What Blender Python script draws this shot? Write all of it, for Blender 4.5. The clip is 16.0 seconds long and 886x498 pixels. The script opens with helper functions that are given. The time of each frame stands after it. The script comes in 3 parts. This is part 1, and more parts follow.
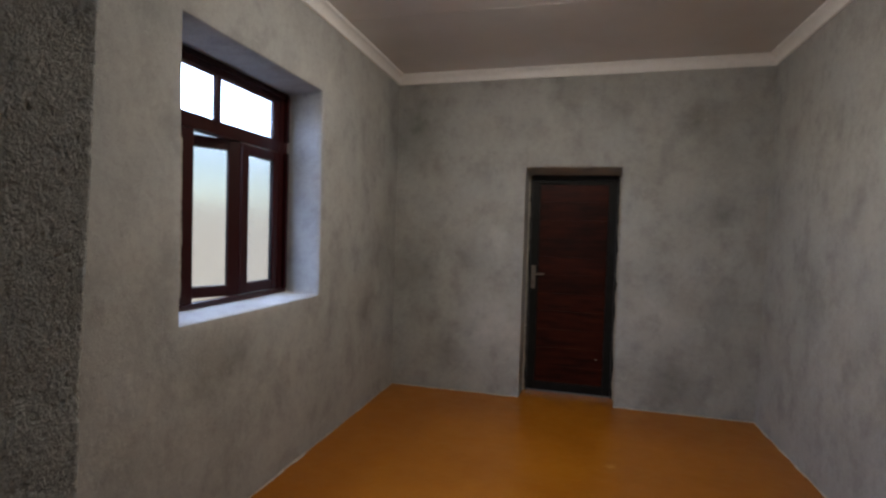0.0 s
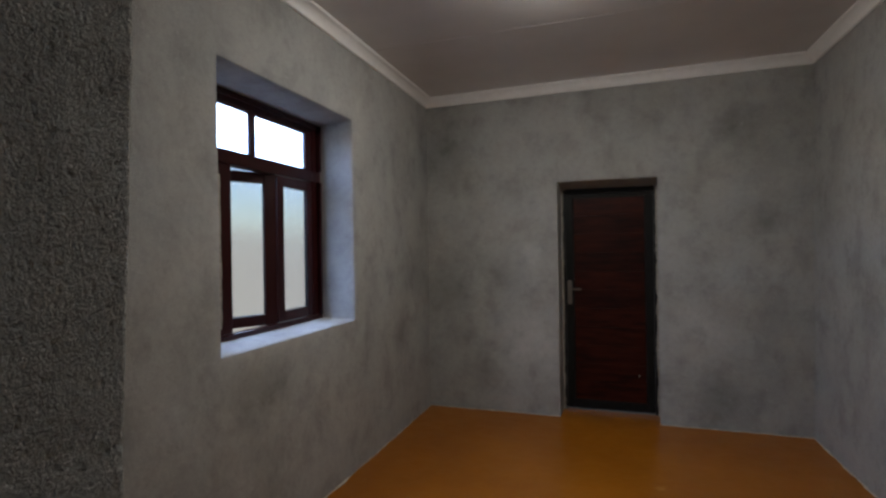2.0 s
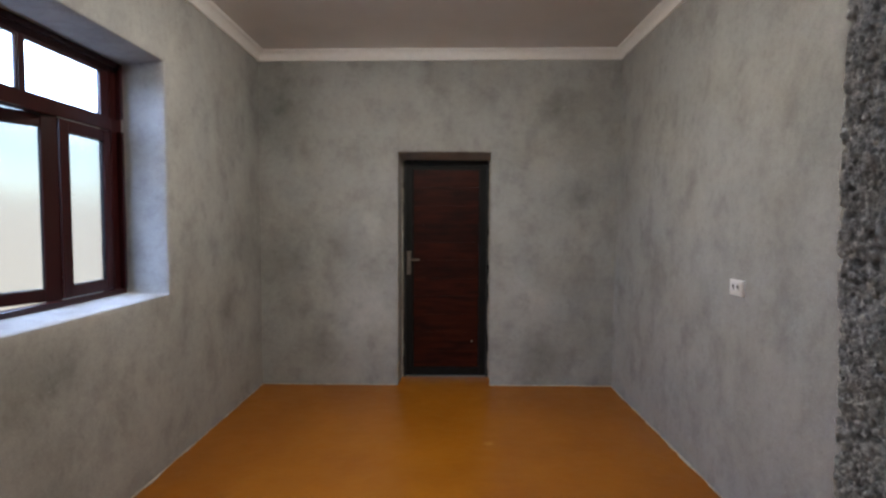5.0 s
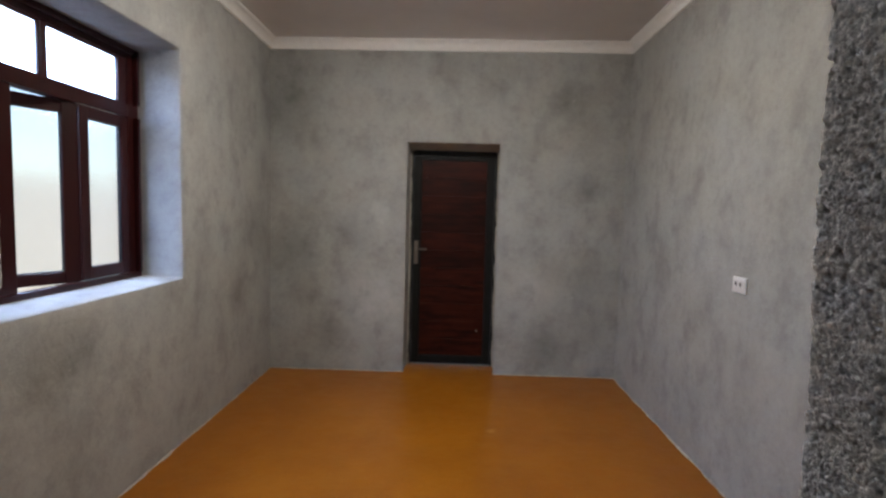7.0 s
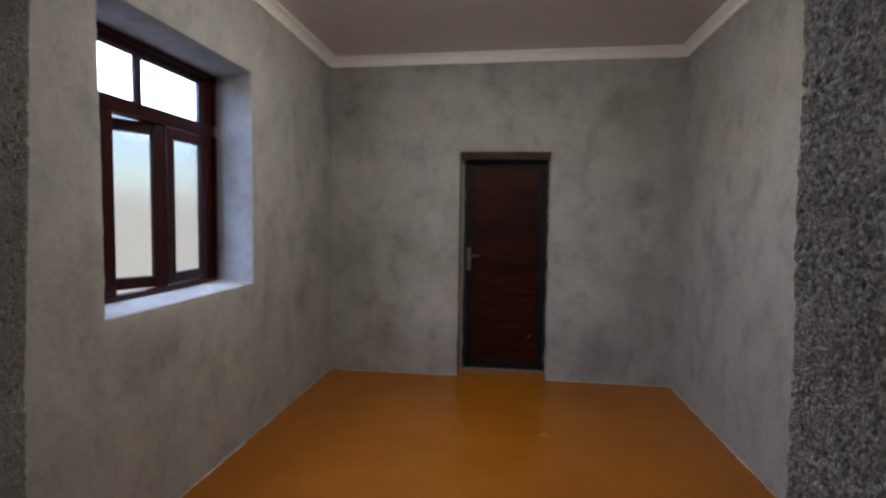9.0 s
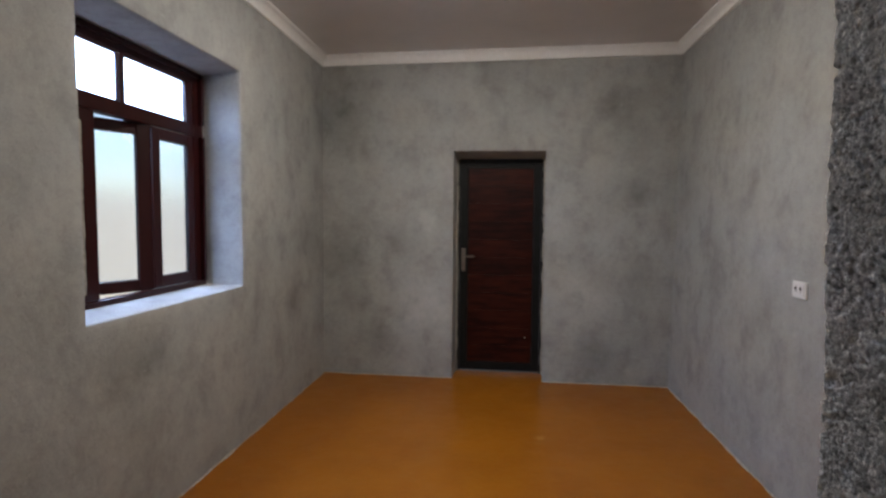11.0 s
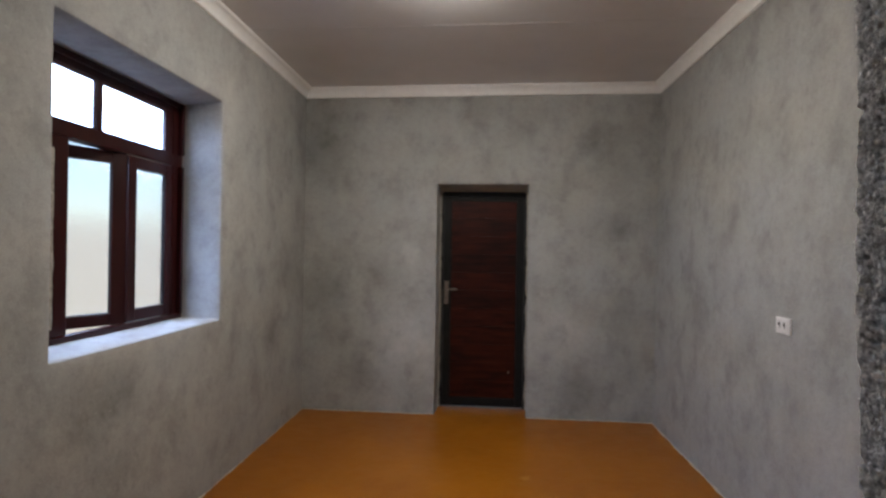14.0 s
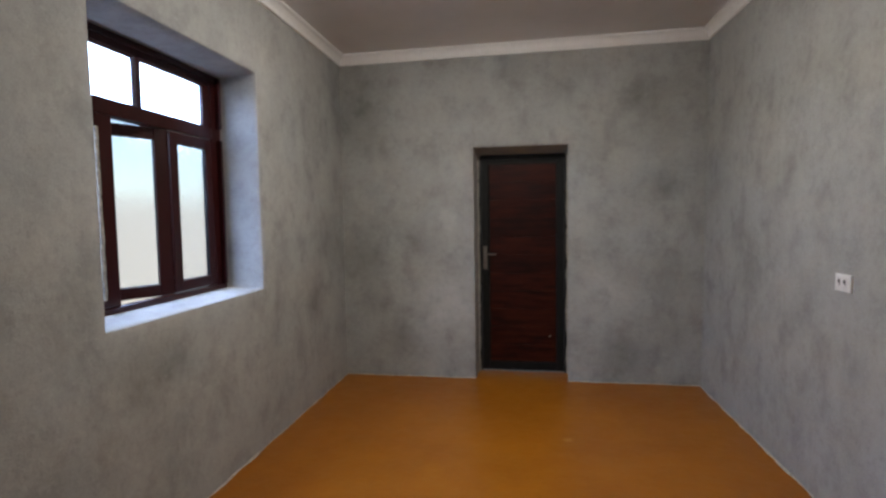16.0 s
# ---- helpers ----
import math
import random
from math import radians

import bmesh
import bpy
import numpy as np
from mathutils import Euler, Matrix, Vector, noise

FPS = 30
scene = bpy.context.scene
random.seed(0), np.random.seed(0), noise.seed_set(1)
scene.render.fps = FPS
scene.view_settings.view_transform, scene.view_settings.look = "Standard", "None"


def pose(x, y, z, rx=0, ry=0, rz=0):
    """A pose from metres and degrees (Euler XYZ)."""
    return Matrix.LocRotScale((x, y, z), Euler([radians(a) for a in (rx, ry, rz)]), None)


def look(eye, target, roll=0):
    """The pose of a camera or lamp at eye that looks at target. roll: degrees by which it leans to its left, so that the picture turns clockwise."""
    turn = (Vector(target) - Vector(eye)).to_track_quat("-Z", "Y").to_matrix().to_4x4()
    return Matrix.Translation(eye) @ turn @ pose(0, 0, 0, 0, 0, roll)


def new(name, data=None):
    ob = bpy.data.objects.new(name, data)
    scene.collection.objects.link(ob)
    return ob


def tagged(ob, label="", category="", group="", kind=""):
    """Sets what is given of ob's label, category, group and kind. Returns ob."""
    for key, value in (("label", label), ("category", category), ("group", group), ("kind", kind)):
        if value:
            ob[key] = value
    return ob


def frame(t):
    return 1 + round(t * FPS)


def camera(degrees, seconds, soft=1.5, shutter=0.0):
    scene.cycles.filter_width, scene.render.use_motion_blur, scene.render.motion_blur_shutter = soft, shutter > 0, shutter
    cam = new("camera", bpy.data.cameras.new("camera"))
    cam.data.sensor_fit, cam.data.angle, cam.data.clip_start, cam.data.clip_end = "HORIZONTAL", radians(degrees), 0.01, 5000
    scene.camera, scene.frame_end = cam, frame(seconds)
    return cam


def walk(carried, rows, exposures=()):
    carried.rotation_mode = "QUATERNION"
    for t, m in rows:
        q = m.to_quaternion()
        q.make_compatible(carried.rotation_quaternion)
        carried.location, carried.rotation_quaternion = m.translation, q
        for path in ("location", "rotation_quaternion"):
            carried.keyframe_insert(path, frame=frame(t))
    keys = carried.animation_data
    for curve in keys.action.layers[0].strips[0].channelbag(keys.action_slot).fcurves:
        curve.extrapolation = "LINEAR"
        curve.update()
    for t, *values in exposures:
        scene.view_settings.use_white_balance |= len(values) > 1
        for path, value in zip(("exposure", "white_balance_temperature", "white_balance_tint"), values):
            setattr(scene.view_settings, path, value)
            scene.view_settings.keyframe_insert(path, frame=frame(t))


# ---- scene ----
# ---- camera and walk ----
cam = camera(82.3, 16.0, soft=2.6)
PATH = [
    (0, (0.078, -0.345, 1.492), (-0.422, 1.591, 1.426), 1.7),
    (0.5, (0.065, -0.304, 1.5), (-0.444, 1.63, 1.476), 1.2),
    (1, (0.068, -0.318, 1.542), (-0.496, 1.6, 1.566), 0.6),
    (1.5, (0.085, -0.34, 1.532), (-0.554, 1.555, 1.564), -0.3),
    (2, (0.092, -0.342, 1.521), (-0.54, 1.556, 1.52), -0.9),
    (2.5, (0.092, -0.325, 1.503), (-0.43, 1.606, 1.468), -0.7),
    (3, (0.074, -0.283, 1.503), (-0.253, 1.689, 1.446), -0.4),
    (3.5, (0.064, -0.237, 1.505), (-0.043, 1.758, 1.422), -0.3),
    (4, (0.079, -0.198, 1.477), (0.09, 1.8, 1.389), -0.4),
    (6.5, (0.069, -0.305, 1.487), (-0.002, 1.688, 1.342), 1.4),
    (7, (0.065, -0.288, 1.495), (0.026, 1.706, 1.345), 1.5),
    (7.5, (0.076, -0.299, 1.491), (0.016, 1.695, 1.346), 1.3),
    (8, (0.078, -0.338, 1.495), (-0.038, 1.655, 1.366), 1.2),
    (8.5, (0.08, -0.384, 1.495), (-0.108, 1.604, 1.376), 1.0),
    (9, (0.083, -0.405, 1.492), (-0.168, 1.576, 1.369), 0.8),
    (9.5, (0.079, -0.396, 1.485), (-0.162, 1.585, 1.352), 0.9),
    (12, (0.103, -0.323, 1.498), (-0.137, 1.661, 1.414), 0.1),
    (12.5, (0.12, -0.368, 1.499), (-0.227, 1.602, 1.482), 0.3),
    (13, (0.104, -0.366, 1.506), (-0.219, 1.608, 1.526), 0.7),
    (13.5, (0.076, -0.325, 1.5), (-0.155, 1.661, 1.538), 1.0),
    (14, (0.061, -0.301, 1.504), (-0.098, 1.693, 1.506), 0.9),
    (14.5, (0.056, -0.277, 1.489), (-0.102, 1.716, 1.417), 0.1),
    (15, (0.081, -0.266, 1.482), (-0.131, 1.719, 1.356), -0.5),
    (15.5, (0.091, -0.271, 1.482), (-0.2, 1.703, 1.35), -0.8),
    (16, (0.088, -0.27, 1.489), (-0.232, 1.7, 1.362), -0.9),
]
EXPOSURES = [
    (0.0, 0.01, 6950, 12), (0.5, 0.26, 6750, 10), (1.0, 0.23, 6700, 10), (1.5, -0.18, 6550, 10), (2.0, -0.35, 6550, 10),
    (2.5, 0.15, 6700, 10), (3.0, 0.47, 6530, 10), (3.5, 0.65, 6610, 10), (4.0, 0.57, 6780, 10), (6.5, 0.38, 6680, 10),
    (7.0, 0.53, 6680, 10), (7.5, 0.55, 6580, 10), (8.0, 0.45, 6580, 10), (8.5, 0.32, 6630, 10), (9.0, 0.05, 6710, 12),
    (9.5, 0.05, 6730, 12), (12.0, 0.48, 6580, 10), (12.5, -0.07, 6660, 10), (13.0, -0.19, 6600, 10), (13.5, 0.12, 6730, 12),
    (14.0, 0.36, 6730, 11), (14.5, 0.52, 6610, 11), (15.0, 0.48, 6580, 10), (15.5, 0.50, 6580, 10), (16.0, 0.43, 6580, 10),
]
walk(cam, [(t, look(eye, target, roll)) for t, eye, target, roll in PATH], EXPOSURES)

# ---- plan, in metres ----
XL, XR = -1.6, 1.566          # side walls, at the floor
LEAN = 0.011                  # the east wall leans out as it rises
YN, YF = 0.15, 4.3            # near wall and far wall
HC, SLANT = 2.985, 0.0063     # ceiling at x = 0, and its rise to the east
WIN = (1.526, 2.79, 1.038, 2.42)
DOOR = (-0.366, 0.46, 2.103)
GATE = (-0.503, 0.376, 2.1)   # doorway in the near wall
YD = 4.54                     # face of the closed door
XW = -1.86                    # face of the window frame
LAMP = (-0.13, 2.30)

# ---- world and lights ----
world = bpy.data.worlds.new("sky")
scene.world = world
world.use_nodes = True
wn = world.node_tree
sky = wn.nodes.new("ShaderNodeTexSky")
sky.sky_type = "NISHITA"
sky.sun_disc = False
sky.sun_elevation, sky.sun_rotation = radians(52), radians(100)
wn.links.new(sky.outputs[0], wn.nodes["Background"].inputs[0])
wn.nodes["Background"].inputs[1].default_value = 0.15

sun = new("sun", bpy.data.lights.new("sun", "SUN"))
sun.data.energy, sun.data.angle, sun.data.color = 4.6, radians(3), (1, 0.96, 0.9)
sun.matrix_world = look((0, 0, 0), (-0.6, 0.1, -0.8))

# the sky's light in front of the window
sky_lamp = new("window_daylight", bpy.data.lights.new("window_daylight", "AREA"))
sky_lamp.data.shape, sky_lamp.data.size, sky_lamp.data.size_y = "RECTANGLE", 10.9, 3.2
sky_lamp.data.energy, sky_lamp.data.color = 1430, (0.45, 0.61, 1.0)
sky_lamp.matrix_world = look((-3.3, -0.55, 4.0), (-1.6, -0.55, 3.9))

# fill lamp added behind the camera, outside an assumed window, for the doorway sides
fill_lamp = new("hall_fill", bpy.data.lights.new("hall_fill", "AREA"))
fill_lamp.data.shape, fill_lamp.data.size, fill_lamp.data.size_y = "RECTANGLE", 1.3, 1.3
fill_lamp.data.energy, fill_lamp.data.color = 13.5, (0.90, 0.96, 1.0)
fill_lamp.matrix_world = look((-0.1, -3.7, 1.8), (-0.1, -1.5, 1.5))


# ---- materials ----
def nodes_of(name, rough=0.6, metal=0.0):
    m = bpy.data.materials.new(name)
    m.use_nodes = True
    nt = m.node_tree
    b = nt.nodes["Principled BSDF"]
    b.inputs["Roughness"].default_value = rough
    b.inputs["Metallic"].default_value = metal
    return m, nt, b


def coords(nt, scale=(1, 1, 1)):
    geo = nt.nodes.new("ShaderNodeNewGeometry")
    mp = nt.nodes.new("ShaderNodeMapping")
    mp.inputs["Scale"].default_value = scale
    nt.links.new(geo.outputs["Position"], mp.inputs["Vector"])
    return mp.outputs[0]


def noise_tex(nt, vec, scale, detail=4, rough=0.55):
    n = nt.nodes.new("ShaderNodeTexNoise")
    n.inputs["Scale"].default_value, n.inputs["Detail"].default_value = scale, detail
    n.inputs["Roughness"].default_value = rough
    nt.links.new(vec, n.inputs["Vector"])
    return n.outputs[0]


def ramp(nt, fac, *stops):
    r = nt.nodes.new("ShaderNodeValToRGB")
    while len(r.color_ramp.elements) < len(stops):
        r.color_ramp.elements.new(0.5)
    for e, (p, c) in zip(r.color_ramp.elements, stops):
        e.position, e.color = p, (*c, 1)
    nt.links.new(fac, r.inputs[0])
    return r.outputs[0]


def mix(nt, kind, fac, a, b):
    n = nt.nodes.new("ShaderNodeMix")
    n.data_type, n.blend_type = "RGBA", kind
    for sock, v in ((n.inputs[0], fac), (n.inputs[6], a), (n.inputs[7], b)):
        if isinstance(v, bpy.types.NodeSocket):
            nt.links.new(v, sock)
        else:
            sock.default_value = v if isinstance(v, float) else (*v, 1)
    return n.outputs[2]


def bump(nt, b, height, strength, distance):
    n = nt.nodes.new("ShaderNodeBump")
    n.inputs["Strength"].default_value, n.inputs["Distance"].default_value = strength, distance
    nt.links.new(height, n.inputs["Height"])
    nt.links.new(n.outputs[0], b.inputs["Normal"])
    return n


def grey(v):
    return (v, v, v)


# drying and trowelling stains, painted shade and daylight: place, reach, amount darker or paler
STAINS_AND_SHADING = [
    (1.25, 4.30, 1.71, 0.20, -0.17), (1.12, 4.30, 2.46, 0.24, -0.15), (1.28, 4.30, 0.93, 0.26, -0.13), (0.92, 4.30, 0.28, 0.30, -0.14),
    (0.01, 4.30, 2.76, 0.28, -0.11), (-1.46, 4.30, 2.42, 0.40, -0.15), (-1.42, 4.30, 1.10, 0.36, -0.17), (-1.10, 4.30, 0.36, 0.24, -0.13),
    (-0.83, 4.30, 1.26, 0.26, -0.10), (-0.62, 4.30, 0.62, 0.38, 0.13), (-0.60, 4.30, 1.46, 0.14, 0.10), (0.74, 4.30, 0.80, 0.26, 0.08),
    (-1.60, 1.80, 0.83, 0.26, -0.13), (-1.60, 3.62, 0.84, 0.28, -0.14), (1.58, 2.56, 1.36, 0.16, -0.10), (1.58, 3.42, 1.10, 0.30, -0.10),
    (1.58, 2.50, 1.72, 0.20, 0.06), (-1.60, 3.05, 1.22, 0.24, -0.08), (-1.60, 3.92, 1.35, 0.36, -0.12), (-1.34, 4.30, 0.70, 0.22, -0.10),
]


def plaster_material():
    m, nt, b = nodes_of("cement_plaster", 0.9)
    p, trowel = coords(nt), coords(nt, (1.1, 1.1, 0.95))
    clouds = ramp(nt, noise_tex(nt, trowel, 1.7, 6, 0.55), (0.3, (0.313, 0.311, 0.298)), (0.48, (0.358, 0.356, 0.344)), (0.7, (0.39, 0.387, 0.372)))
    blots = ramp(nt, noise_tex(nt, trowel, 4.2, 6, 0.62), (0.30, grey(0.75)), (0.48, grey(0.98)), (0.72, grey(1.08)))
    grain = ramp(nt, noise_tex(nt, p, 120, 4, 0.75), (0.3, grey(0.91)), (0.7, grey(1.08)))
    mottle = ramp(nt, noise_tex(nt, p, 20, 6, 0.74), (0.30, grey(0.87)), (0.48, grey(0.99)), (0.70, grey(1.06)))
    c = mix(nt, "MULTIPLY", 1.0, mix(nt, "MULTIPLY", 1.0, clouds, blots), mix(nt, "MULTIPLY", 1.0, mottle, grain))
    # ragged stains, each where it dried, and painted corner shade and door-side daylight
    warp = nt.nodes.new("ShaderNodeVectorMath")
    warp.operation = "MULTIPLY_ADD"
    wob = nt.nodes.new("ShaderNodeTexNoise")
    wob.inputs["Scale"].default_value, wob.inputs["Detail"].default_value, wob.inputs["Roughness"].default_value = 6.5, 5, 0.62
    nt.links.new(p, wob.inputs["Vector"])
    nt.links.new(wob.outputs["Color"], warp.inputs[0])
    warp.inputs[1].default_value = (0.34, 0.34, 0.34)
    nt.links.new(p, warp.inputs[2])
    total = None
    for x, y, z, reach, amount in STAINS_AND_SHADING:
        d = nt.nodes.new("ShaderNodeVectorMath")
        d.operation = "DISTANCE"
        nt.links.new(warp.outputs[0], d.inputs[0])
        d.inputs[1].default_value = (x + 0.17, y + 0.17, z + 0.17)
        fall = nt.nodes.new("ShaderNodeMapRange")
        fall.interpolation_type = "SMOOTHSTEP"
        for key, value in (("From Min", reach * 0.1), ("From Max", reach * 1.1), ("To Min", amount * 1.65), ("To Max", 0.0)):
            fall.inputs[key].default_value = value
        nt.links.new(d.outputs["Value"], fall.inputs["Value"])
        add = nt.nodes.new("ShaderNodeMath")
        nt.links.new(fall.outputs[0], add.inputs[0])
        if total:
            nt.links.new(total, add.inputs[1])
        else:
            add.inputs[1].default_value = 1.0
        total = add.outputs[0]
    c = mix(nt, "MULTIPLY", 1.0, c, total)
    # small pale bumps of lime that show through the skin
    specks = ramp(nt, noise_tex(nt, p, 34, 2, 0.5), (0.68, grey(0.0)), (0.76, grey(0.35)))
    c = mix(nt, "MIX", specks, c, (0.47, 0.465, 0.445))
    # sandy and slaty patches of the cement
    tint = ramp(nt, noise_tex(nt, coords(nt, (1.3, 0.9, 1.1)), 2.3, 5, 0.6), (0.34, (0.985, 1.0, 1.010)), (0.66, (1.018, 1.0, 0.975)))
    c = mix(nt, "MULTIPLY", 1.0, c, tint)
    nt.links.new(c, b.inputs["Base Color"])
    b.inputs["Specular IOR Level"].default_value = 0.25
    h = mix(nt, "MIX", 0.68, noise_tex(nt, p, 140, 3, 0.7), noise_tex(nt, trowel, 23, 4, 0.6))
    bump(nt, b, h, 0.5, 0.012)
    return m


def rough_material(name, relief, spread, tone):
    """Coarse cement render; relief: depth of its grains, spread: how much their tones differ."""
    m, nt, b = nodes_of(name, 0.8)
    p = coords(nt)
    c = ramp(nt, noise_tex(nt, p, 11, 5, 0.6), (0.3, [0.76 * v for v in tone]), (0.7, tone))
    # sand grains and small stones of several tones
    lumps = ramp(nt, noise_tex(nt, p, 170, 4, 0.65), (0.36, grey(1 - 0.34 * spread)), (0.5, grey(0.98)), (0.66, grey(1 + 0.18 * spread)))
    v = nt.nodes.new("ShaderNodeTexVoronoi")
    v.inputs["Scale"].default_value = 270
    nt.links.new(p, v.inputs["Vector"])
    sep = nt.nodes.new("ShaderNodeSeparateColor")
    nt.links.new(v.outputs["Color"], sep.inputs[0])
    stones = ramp(nt, sep.outputs[0], (0.0, grey(1 - 0.34 * spread)), (0.5, grey(0.98)), (0.88, grey(1 + 0.12 * spread)), (1.0, grey(1 + 0.5 * spread)))
    c = mix(nt, "MULTIPLY", 1.0, mix(nt, "MULTIPLY", 1.0, c, lumps), stones)
    nt.links.new(c, b.inputs["Base Color"])
    b.inputs["Specular IOR Level"].default_value = 0.3
    dome = ramp(nt, v.outputs["Distance"], (0.05, grey(1.0)), (0.75, grey(0.0)))
    bump(nt, b, mix(nt, "MIX", 0.72, dome, noise_tex(nt, p, 300, 4, 0.75)), 1.0, 0.007 * relief)
    return m


def floor_material():
    m, nt, b = nodes_of("ochre_floor_paint", 0.42)
    p = coords(nt)
    c = ramp(nt, noise_tex(nt, p, 1.6, 5, 0.6), (0.3, (0.255, 0.079, 0.004)), (0.7, (0.33, 0.111, 0.006)))
    c = mix(nt, "MULTIPLY", 1.0, c, ramp(nt, noise_tex(nt, p, 60, 4, 0.6), (0.3, grey(0.93)), (0.7, grey(1.05))))
    # a pale dusty mark on the paint
    dist = nt.nodes.new("ShaderNodeVectorMath")
    dist.operation = "DISTANCE"
    warp = nt.nodes.new("ShaderNodeVectorMath")
    warp.operation = "MULTIPLY_ADD"
    wob = nt.nodes.new("ShaderNodeTexNoise")
    wob.inputs["Scale"].default_value = 22
    nt.links.new(p, wob.inputs["Vector"])
    nt.links.new(wob.outputs["Color"], warp.inputs[0])
    warp.inputs[1].default_value = (0.08, 0.08, 0)
    nt.links.new(p, warp.inputs[2])
    nt.links.new(warp.outputs[0], dist.inputs[0])
    dist.inputs[1].default_value = (0.40, 3.13, 0)
    spot = ramp(nt, dist.outputs["Value"], (0.008, grey(0.5)), (0.046, grey(0)))
    c = mix(nt, "MIX", spot, c, (0.52, 0.30, 0.10))
    # scuffs and dust
    scuff = ramp(nt, noise_tex(nt, coords(nt, (1, 2.2, 1)), 26, 6, 0.7), (0.70, grey(0)), (0.78, grey(0.30)))
    c = mix(nt, "MIX", scuff, c, (0.46, 0.25, 0.08))
    nt.links.new(c, b.inputs["Base Color"])
    nt.links.new(ramp(nt, noise_tex(nt, p, 7, 5, 0.6), (0.3, grey(0.30)), (0.7, grey(0.42))), b.inputs["Roughness"])
    b.inputs["Specular IOR Level"].default_value = 0.34
    bump(nt, b, noise_tex(nt, p, 14, 4, 0.6), 0.25, 0.01)
    return m


def painted(name, lo, hi, rough, scale=12, stretch=(1, 1, 1), bump_by=0.1, spec=0.5):
    m, nt, b = nodes_of(name, rough)
    p = coords(nt, stretch)
    n = noise_tex(nt, p, scale, 5, 0.6)
    nt.links.new(ramp(nt, n, (0.3, lo), (0.7, hi)), b.inputs["Base Color"])
    b.inputs["Specular IOR Level"].default_value = spec
    if bump_by:
        bump(nt, b, noise_tex(nt, p, scale * 6, 3, 0.6), bump_by, 0.003)
    return m


def board_material():
    m, nt, b = nodes_of("mahogany_board", 0.42)
    p = coords(nt, (0.9, 1, 6))
    grain = noise_tex(nt, p, 4.5, 6, 0.58)
    c = ramp(nt, grain, (0.34, (0.012, 0.0022, 0.0014)), (0.5, (0.028, 0.0046, 0.0023)), (0.70, (0.047, 0.0084, 0.0034)))
    info = nt.nodes.new("ShaderNodeObjectInfo")
    tone = ramp(nt, info.outputs["Random"], (0.0, grey(0.7)), (1.0, grey(1.25)))
    nt.links.new(mix(nt, "MULTIPLY", 1.0, c, tone), b.inputs["Base Color"])
    b.inputs["Specular IOR Level"].default_value = 0.12
    bump(nt, b, grain, 0.12, 0.003)
    return m


def glass_material():
    m, nt, b = nodes_of("frosted_glass", 0.25)
    p = coords(nt, (1, 1, 0.25))
    b.inputs["Base Color"].default_value = (0.93, 0.97, 1.0, 1)
    b.inputs["Transmission Weight"].default_value = 1.0
    b.inputs["IOR"].default_value = 1.25
    bump(nt, b, noise_tex(nt, p, 40, 4, 0.6), 0.15, 0.004)
    return m


def glow_material(name, color, strength):
    m, nt, b = nodes_of(name, 0.5)
    b.inputs["Base Color"].default_value = (*color, 1)
    b.inputs["Emission Color"].default_value = (*color, 1)
    b.inputs["Emission Strength"].default_value = strength
    return m


PLASTER, FLOOR = plaster_material(), floor_material()
# finer render: smoother grain; its darker, greener tone imitates the dim light there
ROUGH, ROUGH_FINE = rough_material("rough_cement_render", 0.9, 1.4, (0.635, 0.62, 0.58)), rough_material("finer_cement_render", 0.4, 0.6, (0.47, 0.492, 0.47))
CEILING = painted("ceiling_panel", (0.63, 0.605, 0.59), (0.69, 0.665, 0.65), 0.28, 3, bump_by=0.03)
CORNICE = painted("white_cornice", (0.80, 0.79, 0.77), (0.86, 0.85, 0.83), 0.6, 20)
FRAME = painted("mahogany_frame", (0.018, 0.0030, 0.0030), (0.033, 0.0054, 0.0050), 0.28, 14, (1, 1, 0.15), 0.08, 0.3)
VARNISH = painted("varnished_mahogany", (0.020, 0.0036, 0.0036), (0.036, 0.0064, 0.0060), 0.12, 14, (1, 1, 0.15), 0.03, 0.6)
BLACK = painted("black_painted_metal", (0.0065, 0.0065, 0.0065), (0.012, 0.012, 0.012), 0.5, 16, spec=0.16)
BOARD, GLASS = board_material(), glass_material()
STEEL, _nt, _b = nodes_of("brushed_steel", 0.35, 1.0)
_b.inputs["Base Color"].default_value = (0.20, 0.168, 0.142, 1)
PLASTIC = painted("white_plastic", (0.74, 0.73, 0.72), (0.80, 0.79, 0.78), 0.35, 30, bump_by=0)
HOLE = painted("dark_socket_hole", (0.06, 0.056, 0.052), (0.10, 0.095, 0.09), 0.6, 30, bump_by=0)
LIME = painted("pale_lime_edge", (0.34, 0.30, 0.24), (0.66, 0.61, 0.53), 0.9, 60)
SEALANT = painted("rough_mortar_filling", (0.16, 0.15, 0.13), (0.45, 0.42, 0.36), 0.95, 45, bump_by=0.6)
SAND = painted("grey_concrete_yard", (0.30, 0.285, 0.255), (0.36, 0.345, 0.31), 0.9, 2)
# faint glow added to the yard wall to brighten the lower panes
YARD_WALL = glow_material("glowing_yard_wall", (0.36, 0.342, 0.31), 0.05)
LAMP_GLOW = glow_material("lamp_diffuser", (1.0, 0.962, 0.90), 190.0)


# ---- mesh helpers ----
def mesh_ob(name, bm, material, parent=None, label="", smooth=False):
    me = bpy.data.meshes.new(name)
    bmesh.ops.recalc_face_normals(bm, faces=bm.faces)
    bm.to_mesh(me)
    bm.free()
    me.materials.append(material)
    if smooth:
        me.shade_smooth()
    ob = new(name, me)
    if parent:
        ob.parent = parent
    return tagged(ob, label)


def part(name, bm, material, parent, label="", smooth=False):
    return mesh_ob(name, bm, material, parent, label, smooth)


def structure(ob, label="", category=""):
    return tagged(ob, label, category, kind="structure")


